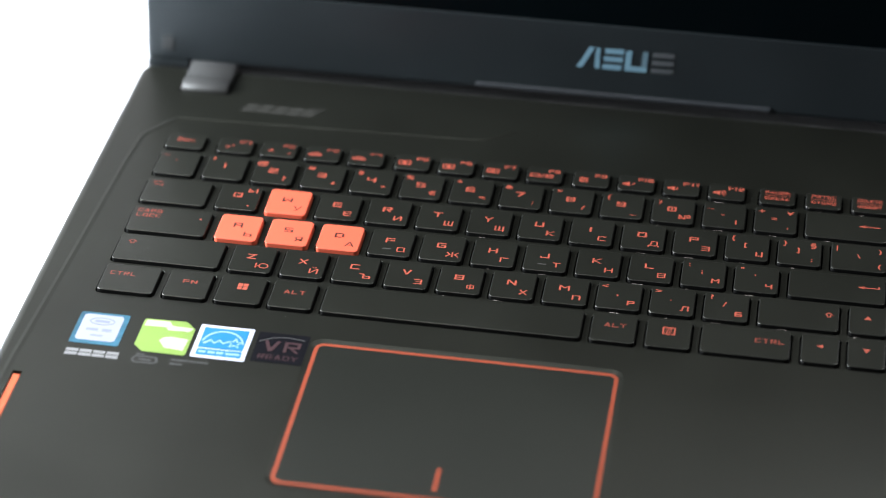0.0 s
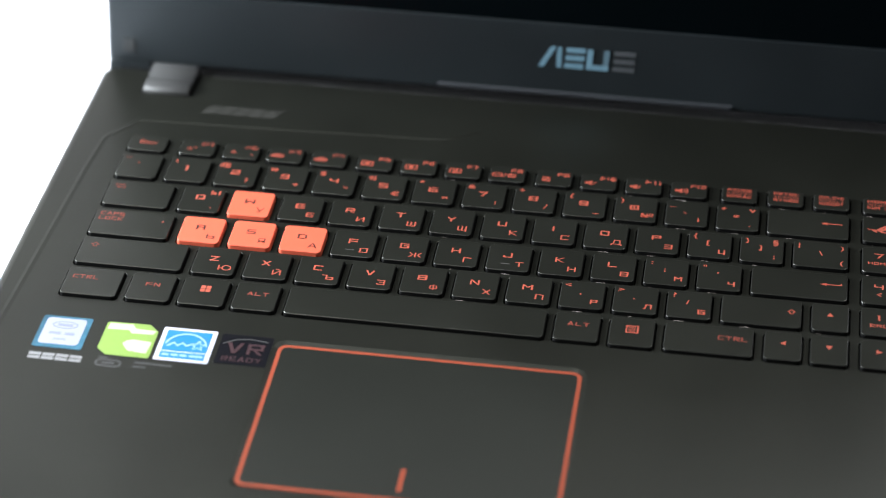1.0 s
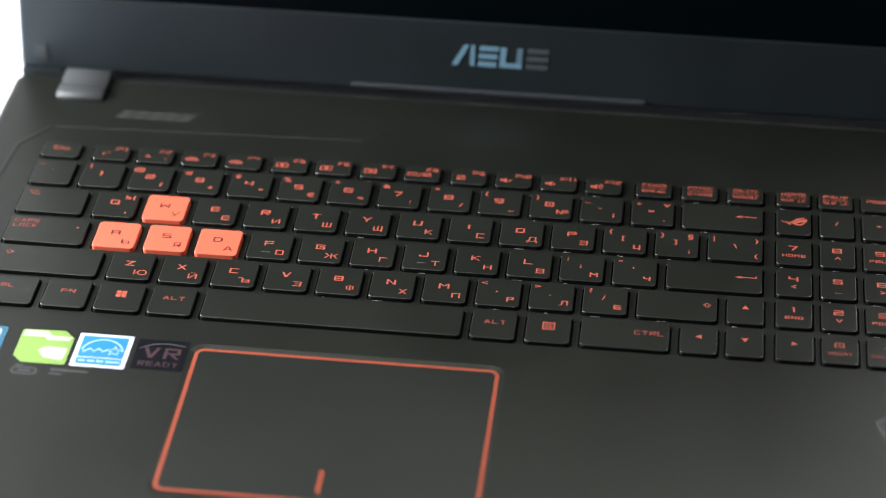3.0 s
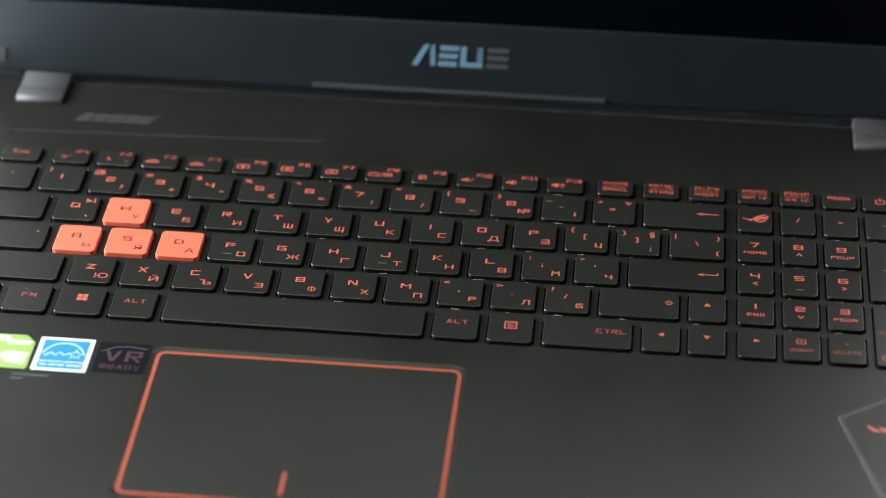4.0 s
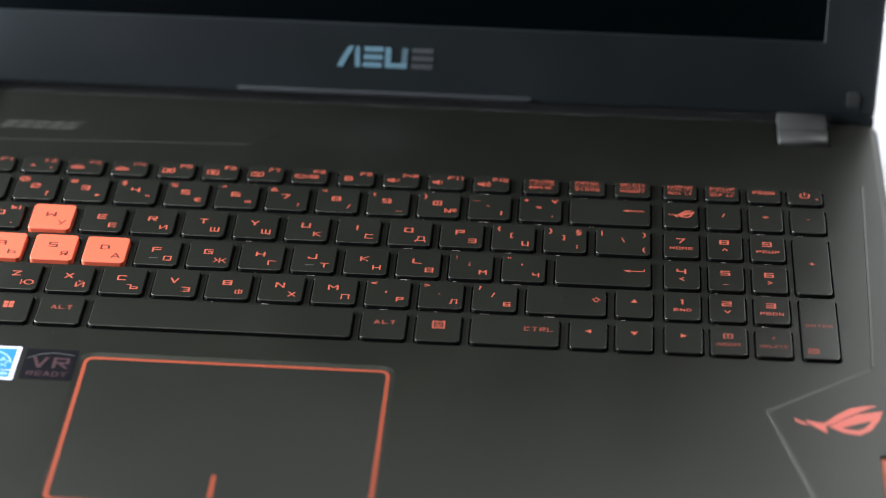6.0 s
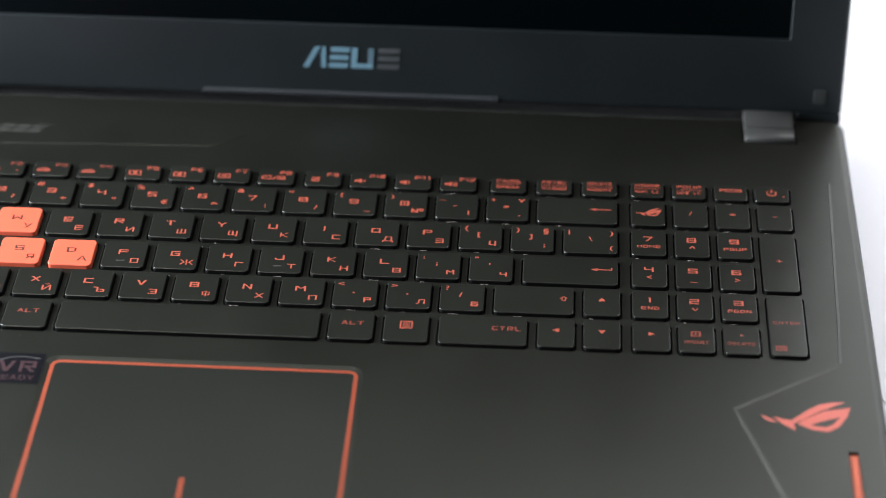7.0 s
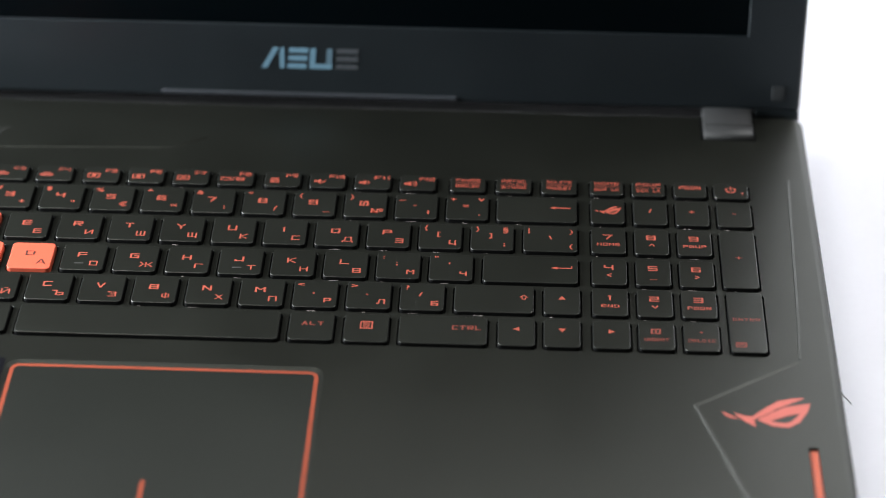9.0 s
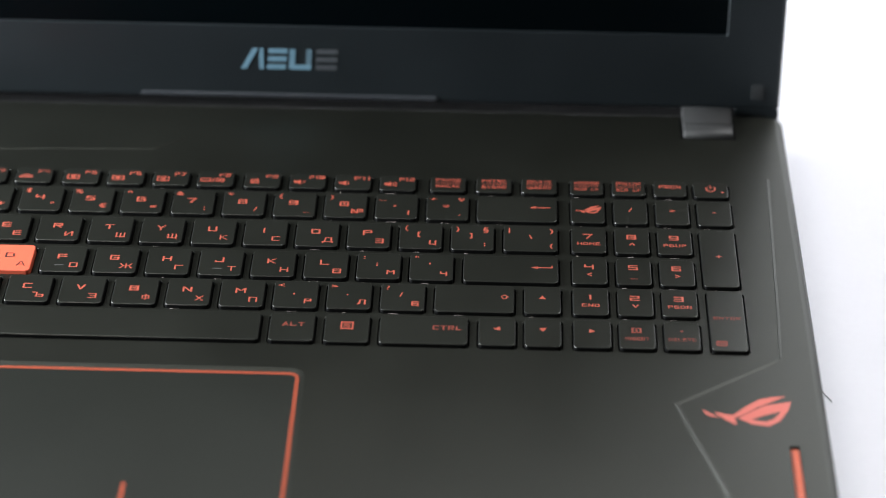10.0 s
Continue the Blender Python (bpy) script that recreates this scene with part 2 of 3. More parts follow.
# ---- the table ----
# a white sheet on the table that sweeps up behind the laptop
prof = [(-60, -2), (-60, 0), (1100, 0)] + [(1100 + 500 * math.sin(radians(a)), 500 - 500 * math.cos(radians(a))) for a in range(10, 91, 10)] + [(1600, 2600), (1604, 2600), (1604, 480)] + [(1100 + 504 * math.sin(radians(a)), 500 - 504 * math.cos(radians(a)) ) for a in range(80, 0, -10)] + [(1100, -2)]
n_ = len(prof)
tagged(part("backdrop", [(-2000, y, z) for y, z in prof] + [(2000, y, z) for y, z in prof], [(i, (i + 1) % n_, n_ + (i + 1) % n_, n_ + i) for i in range(n_)], TABLE, smooth=False),
       "white seamless sheet under and behind the laptop", "backdrop", kind="structure")
table = tagged(new("table"), "grey table under the white sheet", "table", kind="structure")
part("table_top", *slab(-1000, 1000, -70, 1050, -32, -2.5, 8, 2), WALL, table)
for tx in (-950, 950):
    for ty in (-20, 1000):
        part("table_leg", *slab(tx - 25, tx + 25, ty - 25, ty + 25, -750, -32, 4, 1), WALL, table)
tagged(part("floor", *slab(-3000, 3000, -3000, 2600, -800, -750, 1, 0.5), WALL), "dark grey studio floor", "floor", kind="structure")
tagged(part("ceiling", *slab(-3000, 3000, -3000, 2600, 2800, 2900, 1, 0.5), WALL), "dark grey studio ceiling", "ceiling", kind="structure")
for nm, x0, x1, y0, y1 in (("wall_west", -3100, -3000, -3000, 2600), ("wall_east", 3000, 3100, -3000, 2600), ("wall_south", -3100, 3100, -3100, -3000), ("wall_north", -3100, 3100, 2600, 2700)):
    tagged(part(nm, *slab(x0, x1, y0, y1, -750, 2800, 1, 0.5), WALL), "dark grey studio wall", "wall", kind="structure")

# ---- the laptop ----
laptop = tagged(new("laptop"), "open dark grey gaming laptop with orange key legends", "laptop")
D, K = 23.0, 24.2   # height of the deck and of the key tops
Z_PRINT = 0.05

# keys: name, left, right, front, back
CAP = 15.4
ROW = dict(f=191.4, n=172.9, q=154.1, a=135.0, z=116.8, b=98.0)
PITCH = 18.68
KEY_PLAN = {}


def key_at(name, row, x0, x1, depth=CAP, y0=None):
    y = ROW[row] if y0 is None else y0
    KEY_PLAN[name] = (x0, x1, y, y + depth)


F_LEFT = dict(esc=(-167.8, -153.3), f1=(-147.9, -134.4), f2=(-131.0, -117.5), f3=(-114.1, -100.6), f4=(-97.3, -83.8), f5=(-79.6, -66.2), f6=(-62.9, -49.5),
              f7=(-46.1, -32.7), f8=(-29.4, -16.0), f9=(-11.9, 1.5), f10=(4.9, 18.3), f11=(21.7, 35.1), f12=(38.5, 51.9), pause=(57.3, 70.4),
              prtsc=(74.3, 87.4), delete=(91.1, 104.2), home=(109.2, 121.4), pgup=(124.6, 136.9), pgdn=(140.1, 152.2), power=(154.9, 167.6))
for name, (x0, x1) in F_LEFT.items():
    key_at(name, "f", x0, x1, 9.4)
for i, c in enumerate("`1234567890-="):
    key_at(c, "n", -160.1 + PITCH * i - 7.7, -160.1 + PITCH * i + 7.7)
for i, c in enumerate("QWERTYUIOP[]"):
    key_at(c, "q", -131.9 + PITCH * i - 7.7, -131.9 + PITCH * i + 7.7)
for i, c in enumerate("ASDFGHJKL;'"):
    key_at(c, "a", -127.4 + PITCH * i - 7.7, -127.4 + PITCH * i + 7.7)
for i, c in enumerate("ZXCVBNM,./"):
    key_at(c, "z", -118.1 + PITCH * i - 7.7, -118.1 + PITCH * i + 7.7)
for name, row, x0, x1 in (("backspace", "n", 74.9, 104.2), ("tab", "q", -167.9, -143.4), ("backslash", "q", 84.8, 104.2), ("caps", "a", -167.9, -138.8),
                          ("enter", "a", 70.7, 104.3), ("shift", "z", -168.0, -129.4), ("rshift", "z", 61.2, 88.8), ("up", "z", 92.3, 105.0),
                          ("ctrl", "b", -168.1, -148.1), ("fn", "b", -144.8, -129.2), ("win", "b", -126.2, -110.0), ("alt", "b", -107.2, -91.8),
                          ("space", "b", -88.5, 1.8), ("ralt", "b", 5.1, 20.5), ("menu", "b", 24.0, 39.3), ("rctrl", "b", 42.8, 73.0),
                          ("left", "b", 76.7, 89.4), ("down", "b", 92.4, 105.0), ("right", "b", 109.2, 122.0)):
    key_at(name, row, x0, x1)
NUM_X = ((109.2, 121.6), (124.8, 137.1), (140.2, 152.4), (155.4, 167.9))
for row, names in (("n", ("emblem", "num/", "num*", "num-")), ("q", ("num7", "num8", "num9")), ("a", ("num4", "num5", "num6")), ("z", ("num1", "num2", "num3"))):
    for name, (x0, x1) in zip(names, NUM_X):
        key_at(name, row, x0, x1)
key_at("num0", "b", *NUM_X[1])
key_at("num.", "b", *NUM_X[2])
KEY_PLAN["num+"] = (155.4, 168.0, ROW["a"], ROW["q"] + CAP)
KEY_PLAN["numenter"] = (156.0, 168.4, ROW["b"], ROW["z"] + CAP)

# deck with a hole for every key, the touchpad and the two light slots
PADX0, PADX1, PADY0, PADY1 = -86.5, 17.3, 8.2, 82.3
HOLES = [(x0 - 0.6, x1 + 0.75, y0 - 1.05, y1 + 0.45) for x0, x1, y0, y1 in KEY_PLAN.values()]
HOLES += [(PADX0 - 1.9, PADX1 + 1.9, PADY0 - 1.9, PADY1 + 1.9)]
SLOTS = [(-183.2, -180.0, 0.0, 49.4), (178.2, 181.4, 0.0, 49.4)]
HOLES += SLOTS


def deck_mesh(x0, x1, y0, y1, z, holes, depth):
    xs = sorted({x0, x1, *(round(h[i], 3) for h in holes for i in (0, 1))})
    ys = sorted({y0, y1, *(round(h[i], 3) for h in holes for i in (2, 3))})
    holes = [tuple(round(v, 3) for v in h) for h in holes]
    solid = np.ones((len(xs) - 1, len(ys) - 1), bool)
    for hx0, hx1, hy0, hy1 in holes:
        solid[xs.index(hx0):xs.index(hx1), ys.index(hy0):ys.index(hy1)] = False
    nx = len(xs)
    verts = [(x, y, z) for y in ys for x in xs]
    faces = [(j * nx + i, j * nx + i + 1, (j + 1) * nx + i + 1, (j + 1) * nx + i) for i in range(nx - 1) for j in range(len(ys) - 1) if solid[i, j]]
    for hx0, hx1, hy0, hy1 in holes:
        c = [(hx0, hy0), (hx1, hy0), (hx1, hy1), (hx0, hy1)]
        o = len(verts)
        verts += [(x, y, z) for x, y in c] + [(x, y, z - depth) for x, y in c]
        faces += [(o + i, o + (i + 1) % 4, o + 4 + (i + 1) % 4, o + 4 + i) for i in range(4)]
    return verts, faces


part("deck", *deck_mesh(-189.0, 189.0, -16.0, 249.0, D, HOLES, 2.0), DECK, laptop, "dark grey satin keyboard deck and palm rest")
part("key_tray", *plate([(-186, -13), (186, -13), (186, 206), (-186, 206)], D - 3.2, D - 2.2), WELL, laptop)


def body_loop(inset, z, r=5.0):
    return [(x, y, z) for x, y in outline(-192.3 + inset, 192.3 - inset, -19.0 + inset, 251.5 - inset, max(r - inset, 0.4), 5)]


part("base_body", *loft([body_loop(7, 2.5), body_loop(2.5, 4.0), body_loop(0.6, 12), body_loop(0.0, 19.6), body_loop(0.25, 21.2), body_loop(0.9, 22.2), body_loop(1.9, 22.8), body_loop(3.4, D)],
     bottom=True, top=False), DECK, laptop, "dark grey lower case with rounded upper edge", smooth=True)
for fx in (-160, 160):
    for fy in (20, 230):
        part("rubber_foot", *slab(fx - 15, fx + 15, fy - 5, fy + 5, 0, 2.6, 4, 0.4), RUBBER, laptop)


# low steps that frame the keyboard
def ridge(points, inner, rise=0.24, width=1.0, outer=0.8):
    """A low step whose slope faces towards the inner side (+1: left of the line's way, -1: right)."""
    verts, faces = [], []
    for i, (x, y) in enumerate(points):
        ax, ay = points[max(i - 1, 0)]
        bx, by = points[min(i + 1, len(points) - 1)]
        d = math.hypot(bx - ax, by - ay)
        nx, ny = -(by - ay) / d * inner, (bx - ax) / d * inner
        verts += [(x + nx * width, y + ny * width, D + 0.01), (x, y, D + rise), (x - nx * outer, y - ny * outer, D + 0.01)]
    for i in range(len(points) - 1):
        for k in (0, 1):
            faces.append((3 * i + k, 3 * i + k + 1, 3 * i + 4 + k, 3 * i + 3 + k))
    return verts, faces


part("deck_step", *ridge([(-186.2, 30), (-185.4, 60), (-183.4, 100), (-181.8, 138), (-180.2, 178), (-178.6, 199), (-168.2, 213.4)], -1, 0.16, 1.4, 1.2), DECK, laptop)
part("deck_step", *ridge([(-168.2, 213.4), (-108, 215.4), (-48.9, 217.6)], -1, 0.26, 0.8, 0.1), DECK, laptop)
part("deck_step", *ridge([(-48.9, 217.6), (-37, 225.4)], -1, 0.32, 0.75, 0.1), DECK, laptop)
part("deck_step", *ridge([(157.5, 21), (142.1, 69.8)], -1, 0.14, 1.1, 0.1), DECK, laptop)
part("deck_step", *ridge([(142.1, 69.8), (178.0, 95.0)], -1, 0.2, 1.4, 0.1), DECK, laptop)
part("deck_step", *ridge([(178.6, 96.0), (179.8, 120), (182.8, 206)], -1, 0.34, 1.0, 0.1), DECK, laptop)

# light slots
for x0, x1, y0, y1 in SLOTS:
    s = slab(x0 + 0.2, x1 - 0.2, y0 + 0.2, y1 - 1.2, D - 2.2, D - 0.35, 0.5, 0.3, 2)
    part("light_strip", *s, STRIP, laptop, "orange light strip in a slot of the palm rest")

# touchpad
pad = part("touchpad", *slab(PADX0 + 1.1, PADX1 - 1.1, PADY0 + 1.1, PADY1 - 1.1, D - 2.2, D - 0.57, 2.2, 0.08), PAD, laptop, "dark grey touchpad with a red bevelled border")
o_ = outline(PADX0, PADX1, PADY0, PADY1, 3.4, 6)
i_ = outline(PADX0 + 1.35, PADX1 - 1.35, PADY0 + 1.35, PADY1 - 1.35, 2.1, 6)
n_ = len(o_)
part("border", [(x, y, D - 0.59) for x, y in o_] + [(x, y, D - 0.55) for x, y in i_], [(i, (i + 1) % n_, n_ + (i + 1) % n_, n_ + i) for i in range(n_)], RED_TRIM, pad, "red bevelled border")
lip_loops = [[(x, y, z) for x, y in outline(PADX0 - g, PADX1 + g, PADY0 - g, PADY1 + g, r, 6)] for g, z, r in ((2.2, D + 0.008, 0.4), (1.9, D + 0.008, 4.9), (1.7, D - 0.02, 4.8), (0.0, D - 0.6, 3.4))]
part("surround", *loft(lip_loops, False, False), DECK, pad)
part("click_mark", *plate(outline(-34.9, -33.4, 12.8, 24.0, 0.4, 2), D - 0.60, D - 0.54), RED_TRIM, pad, "short red line between the click zones")

# ---- key legends ----
H = 3.0


def tri(x, y, s, way):
    pts = {"up": [(-s, -s * 0.75), (s, -s * 0.75), (0, s * 0.9)], "down": [(-s, s * 0.75), (0, -s * 0.9), (s, s * 0.75)],
           "left": [(s * 0.8, -s * 0.85), (s * 0.8, s * 0.85), (-s, 0)], "right": [(-s * 0.8, -s * 0.85), (s, 0), (-s * 0.8, s * 0.85)]}[way]
    return [(x + a, y + b) for a, b in pts]


def bar(x, y, w, h):
    return [(x - w / 2, y - h / 2), (x + w / 2, y - h / 2), (x + w / 2, y + h / 2), (x - w / 2, y + h / 2)]


def hollow(x, y, w, h, t, z):
    return merge(*[flat(bar(*q), z) for q in ((x, y + h / 2 - t / 2, w, t), (x, y - h / 2 + t / 2, w, t), (x - w / 2 + t / 2, y, t, h - 2 * t), (x + w / 2 - t / 2, y, t, h - 2 * t))])


def emblem(x, y, w, z):
    """A slanted eye-like emblem: a short tail, a swept blade and a hollow eye."""
    s = w / 30.0
    tail = [(-15.2, 0.4), (-13.0, -1.3), (-9.6, -3.4), (-12.4, -3.2), (-14.2, -1.8)]
    upper = [(-11.4, -0.4), (-8.2, -1.6), (-5.2, -2.2), (0.0, 3.2), (4.2, 6.6), (9.0, 8.2), (13.4, 8.6), (9.4, 6.1), (3.3, 2.2), (-1.7, -1.9), (-4.6, -3.6), (-4.2, -7.6), (-8.0, -4.6)]
    outer = [(-3.6, -3.8), (0.6, -0.4), (6.0, 3.4), (15.0, 5.8), (13.6, 1.0), (10.4, -4.8), (6.6, -7.6), (1.2, -6.8)]
    inner = [(0.8, -4.3), (3.4, -2.9), (6.6, -1.4), (11.0, 0.4), (10.0, -1.4), (8.2, -3.8), (6.0, -5.2), (3.0, -4.9)]
    put = lambda pts: [(x + a * s, y + b * s) for a, b in pts]
    return merge(flat(put(tail), z), flat(put(upper), z), ring(put(outer), put(inner), z - 0.02, z))


CYR = dict(W="У", E="Е", R="И", T="Ш", Y="Щ", U="К", I="С", O="Д", P="З", A="Ь", S="Я", D="А", F="О", G="Ж", H="Г", J="Т", K="Н", L="В",
           Z="Ю", X="Й", C="Ъ", V="Э", B="Ф", N="Х", M="П")
TOP_LEFT = {"`": "~", "1": "!", "2": "@", "3": "#", "4": "$", "5": "%", "6": "^", "7": "&", "8": "*", "9": "(", "0": ")", "-": "_", "=": "+", "[": "{", "]": "}", ";": ":", "'": '"', ",": "<", ".": ">", "/": "?"}
LOW_RIGHT = {"2": "?", "3": "+", "4": '"', "5": "€", "6": "=", "7": ":", "8": "/", "9": "_", "0": "№", "-": "I", "=": ".", "[": "Ц", "]": ";", ";": "М", "'": "Ч", ",": "Р", ".": "Л", "/": "Б", "Q": ","}
WORDS = dict(esc="Esc", fn="FN", alt="ALT", ralt="ALT", ctrl="CTRL", rctrl="CTRL")
DOUBLE = dict(pause=("PAUSE", "BREAK"), prtsc=("PRTSC", "SYSRQ"), delete=("DELETE", "INSERT"), home=("HOME", "NUM LK"), pgup=("PGUP", "SCR LK"))
NUMPAD = dict(num7="HOME", num9="PGUP", num1="END", num3="PGDN", num0="INSERT")
NUM_ARROWS = dict(num8="up", num4="left", num6="right", num2="down")


def arrow_line(x, y, w, z, hook=False):
    pieces = [flat(bar(x + 1.0, y, w - 2.0, 0.45), z), flat([(x - w / 2, y), (x - w / 2 + 2.4, y - 0.85), (x - w / 2 + 2.4, y + 0.85)], z)]
    if hook:
        pieces.append(flat(bar(x + w / 2 - 0.2, y + 0.75, 0.45, 1.1), z))
    return merge(*pieces)


def legend(name, x0, x1, y0, y1, z):
    cx, cy = (x0 + x1) / 2, (y0 + y1) / 2
    out = []
    if len(name) == 1:
        digit = name in "`1234567890-="
        ch = "'" if name == "`" else name
        h = H * (0.95 if name.isalnum() else 0.8)
        out.append(word(ch, cx - 0.6, cy + (0.6 if digit else 1.2), h, z, 1.5 if name.isalnum() else 1.2, bold=0.02))
        if name in ("V", "B", "C"):
            lx, ly, lh = cx + 4.0, cy - 3.9, H * 0.92
            if name == "V":
                v, f = word("C", 0, ly, lh, z, 1.4, bold=0.0)
                out += [([(lx - a, b, c) for a, b, c in v], f), flat(bar(lx + 0.2, ly, 1.8, 0.36), z)]
            elif name == "B":
                out += [word("O", lx, ly, lh * 0.72, z, 1.7, bold=0.0), flat(bar(lx, ly, 0.42, lh * 1.15), z)]
            else:
                out += [word("Ь", lx + 0.4, ly, lh, z, 1.3, bold=0.0), flat(bar(lx - 1.7, ly + lh * 0.5 - 0.2, 1.4, 0.4), z)]
        elif name in CYR:
            out.append(word(CYR[name], cx + 4.0, cy - 3.9, H * 0.92, z, 1.4, bold=0.0))
        if name in TOP_LEFT:
            out.append(word(TOP_LEFT[name], cx - 5.3, cy + 5.0, H * 0.8, z, 1.3))
        if name in LOW_RIGHT:
            out.append(word(LOW_RIGHT[name], cx + 4.4, cy - 4.0, H * 0.85, z, 1.3))
        if name == "Q":
            out.append(word("Ы", cx + 4.4, cy + 4.6, H * 0.85, z, 1.3))
        if name == "]":
            out.append(word("§", cx + 4.8, cy + 5.0, H * 0.9, z, 1.5))
        if name == "=":
            out.append(word("v", cx + 5.0, cy + 5.4, H, z, 1.3))
    elif name == "backslash":
        out += [word("|", x0 + 2.0, cy + 5.0, H * 0.8, z), word("\\", cx, cy + 0.8, H * 0.8, z), word(")", x1 - 2.2, cy + 4.8, H * 0.8, z), word("(", x1 - 2.2, cy - 4.4, H * 0.8, z)]
    elif name in ("ctrl",):
        out.append(word("CTRL", x0 + 7.0, cy + 2.2, 2.1, z, width=9.2))
    elif name == "rctrl":
        out.append(word("CTRL", x1 - 7.0, cy + 1.2, 2.3, z, width=10.0))
    elif name in ("alt", "ralt", "fn"):
        out.append(word(WORDS[name], cx + 0.4, cy + 1.2, 2.1, z, width=7.6 if name != "fn" else 5.2))
    elif name == "esc":
        out.append(word("Esc", cx, cy + 0.7, 2.4, z, width=6.4))
    elif name == "caps":
        out += [word("CAPS", x0 + 6.2, cy + 4.9, 2.0, z, width=9.0), word("LOCK", x0 + 6.2, cy + 1.9, 2.0, z, width=9.0), flat(bar(x1 - 3.6, cy + 2.4, 0.9, 0.9), z)]
    elif name in ("shift", "rshift"):
        sx = x0 + 5.0 if name == "shift" else x1 - 3.4
        sy = cy + (3.0 if name == "shift" else 0.9)
        out.append(merge(stroke([(sx - 0.6, sy - 0.9), (sx - 0.6, sy + 0.1), (sx - 1.4, sy + 0.1), (sx, sy + 1.4), (sx + 1.4, sy + 0.1), (sx + 0.6, sy + 0.1), (sx + 0.6, sy - 0.9), (sx - 0.6, sy - 0.9)], 0.4, z - 0.03, z)))
    elif name == "tab":
        for s_, yy in ((1, 5.0), (-1, 3.2)):
            out += [flat(bar(x0 + 4.4, cy + yy, 2.6, 0.4), z), flat(bar(x0 + 4.4 - s_ * 1.7, cy + yy, 0.4, 1.4), z), flat(tri(x0 + 4.4 + s_ * 1.0, cy + yy, 0.7, "right" if s_ > 0 else "left"), z)]
    elif name == "backspace":
        out.append(arrow_line(x1 - 6.2, cy + 1.1, 7.8, z))
    elif name == "enter":
        out.append(arrow_line(x1 - 5.8, cy + 1.0, 7.6, z, True))
    elif name == "win":
        for a in (-1, 1):
            for b in (-1, 1):
                out.append(flat(bar(cx + 0.3 + a * 0.98, cy + 1.5 + b * 0.98, 1.66, 1.66), z))
    elif name == "menu":
        out += [hollow(cx, cy + 1.3, 4.4, 4.2, 0.5, z)] + [flat(bar(cx, cy + 1.3 + k, 2.4, 0.36), z) for k in (-0.95, 0, 0.95)]
    elif name in ("up", "down", "left", "right"):
        out.append(flat(tri(cx, cy + 1.3, 1.25, name), z))
    elif name in ("num/", "num*", "num-", "num+"):
        out.append(word({"num/": "/", "num*": "*", "num-": "-", "num+": "+"}[name], cx, cy + (0.2 if name == "num*" else 0.8), 2.4, z, 1.4))
    elif name == "emblem":
        out.append(emblem(cx + 0.2, cy + 0.4, 9.6, z))
    elif name == "numenter":
        out += [word("ENTER", cx, y0 + 18.2, 1.6, z, width=9.4), hollow(x0 + 3.6, y0 + 3.8, 3.8, 2.8, 0.6, z), flat(bar(x0 + 3.6, y0 + 3.8, 2.2, 0.6), z), flat(bar(x0 + 3.6, y0 + 4.6, 3.2, 0.5), z)]
    elif name == "num.":
        out += [flat(bar(cx, cy + 2.4, 0.9, 0.9), z), word("DELETE", cx, cy - 2.4, 1.6, z, width=9.4)]
    elif name.startswith("num"):
        d = name[3]
        out.append(word(d, cx - 0.2, cy + 2.2, H * 0.95, z, 1.55))
        if name in NUMPAD:
            out.append(word(NUMPAD[name], cx, cy - 2.5, 1.7, z, width={"num1": 6.2, "num0": 8.2}.get(name, 8.2)))
        elif name in NUM_ARROWS:
            p0, p1, p2 = {"up": ((-1, -0.7), (0, 0.8), (1, -0.7)), "down": ((-1, 0.7), (0, -0.8), (1, 0.7)), "left": ((0.8, -0.9), (-0.9, 0), (0.8, 0.9)), "right": ((-0.8, -0.9), (0.9, 0), (-0.8, 0.9))}[NUM_ARROWS[name]]
            out.append(stroke([(cx + px * 0.95, cy - 2.3 + py * 0.95) for px, py in (p0, p1, p2)], 0.55, z - 0.03, z))
        elif name == "num5":
            out.append(flat(bar(cx, cy - 4.6, 2.6, 0.25), z))
    elif name in DOUBLE:
        a, b = DOUBLE[name]
        out += [word(a, cx, cy + 2.5, 1.7, z, width=9.0, bold=0.01), word(b, cx, cy - 1.5, 1.7, z, width=9.0, bold=0.01), flat(bar(cx, cy + 0.5, 9.4, 0.25), z)]
    elif name == "pgdn":
        out.append(word("PGDN", cx, cy + 1.2, 2.0, z, width=8.0))
    elif name == "power":
        ring_pts = [(cx + 1.7 * math.sin(radians(a)), cy + 0.6 + 1.7 * math.cos(radians(a))) for a in range(40, 321, 28)]
        out += [stroke(ring_pts, 0.5, z - 0.03, z), flat(bar(cx, cy + 1.7, 0.55, 2.2), z), flat(bar(x1 - 2.0, cy - 1.6, 0.8, 0.8), z)]
    elif name[0] == "f" and name[1:].isdigit():
        n = int(name[1:])
        out.append(word(name.upper(), cx + 3.3, cy + 2.3, 2.1, z, width=4.2 if n < 10 else 5.6))
        ix, iy = cx - 2.9, cy - 1.0
        if n == 1:
            out += [word("z", ix, iy, 2.2, z, 1.5), word("z", ix + 1.9, iy + 1.0, 1.4, z, 1.5)]
        elif n == 2:
            out += [flat(tri(ix, iy, 1.2, "up"), z), flat(bar(cx + 4.2, cy - 2.3, 0.8, 0.8), z)]
        elif n in (3, 4):
            out += [flat(outline(ix - 2.6, ix + 2.6, iy - 1.2, iy + 0.6, 0.5, 2), z), flat(bar(ix, iy + 1.0, 2.8, 0.6), z)]
        elif n in (5, 6):
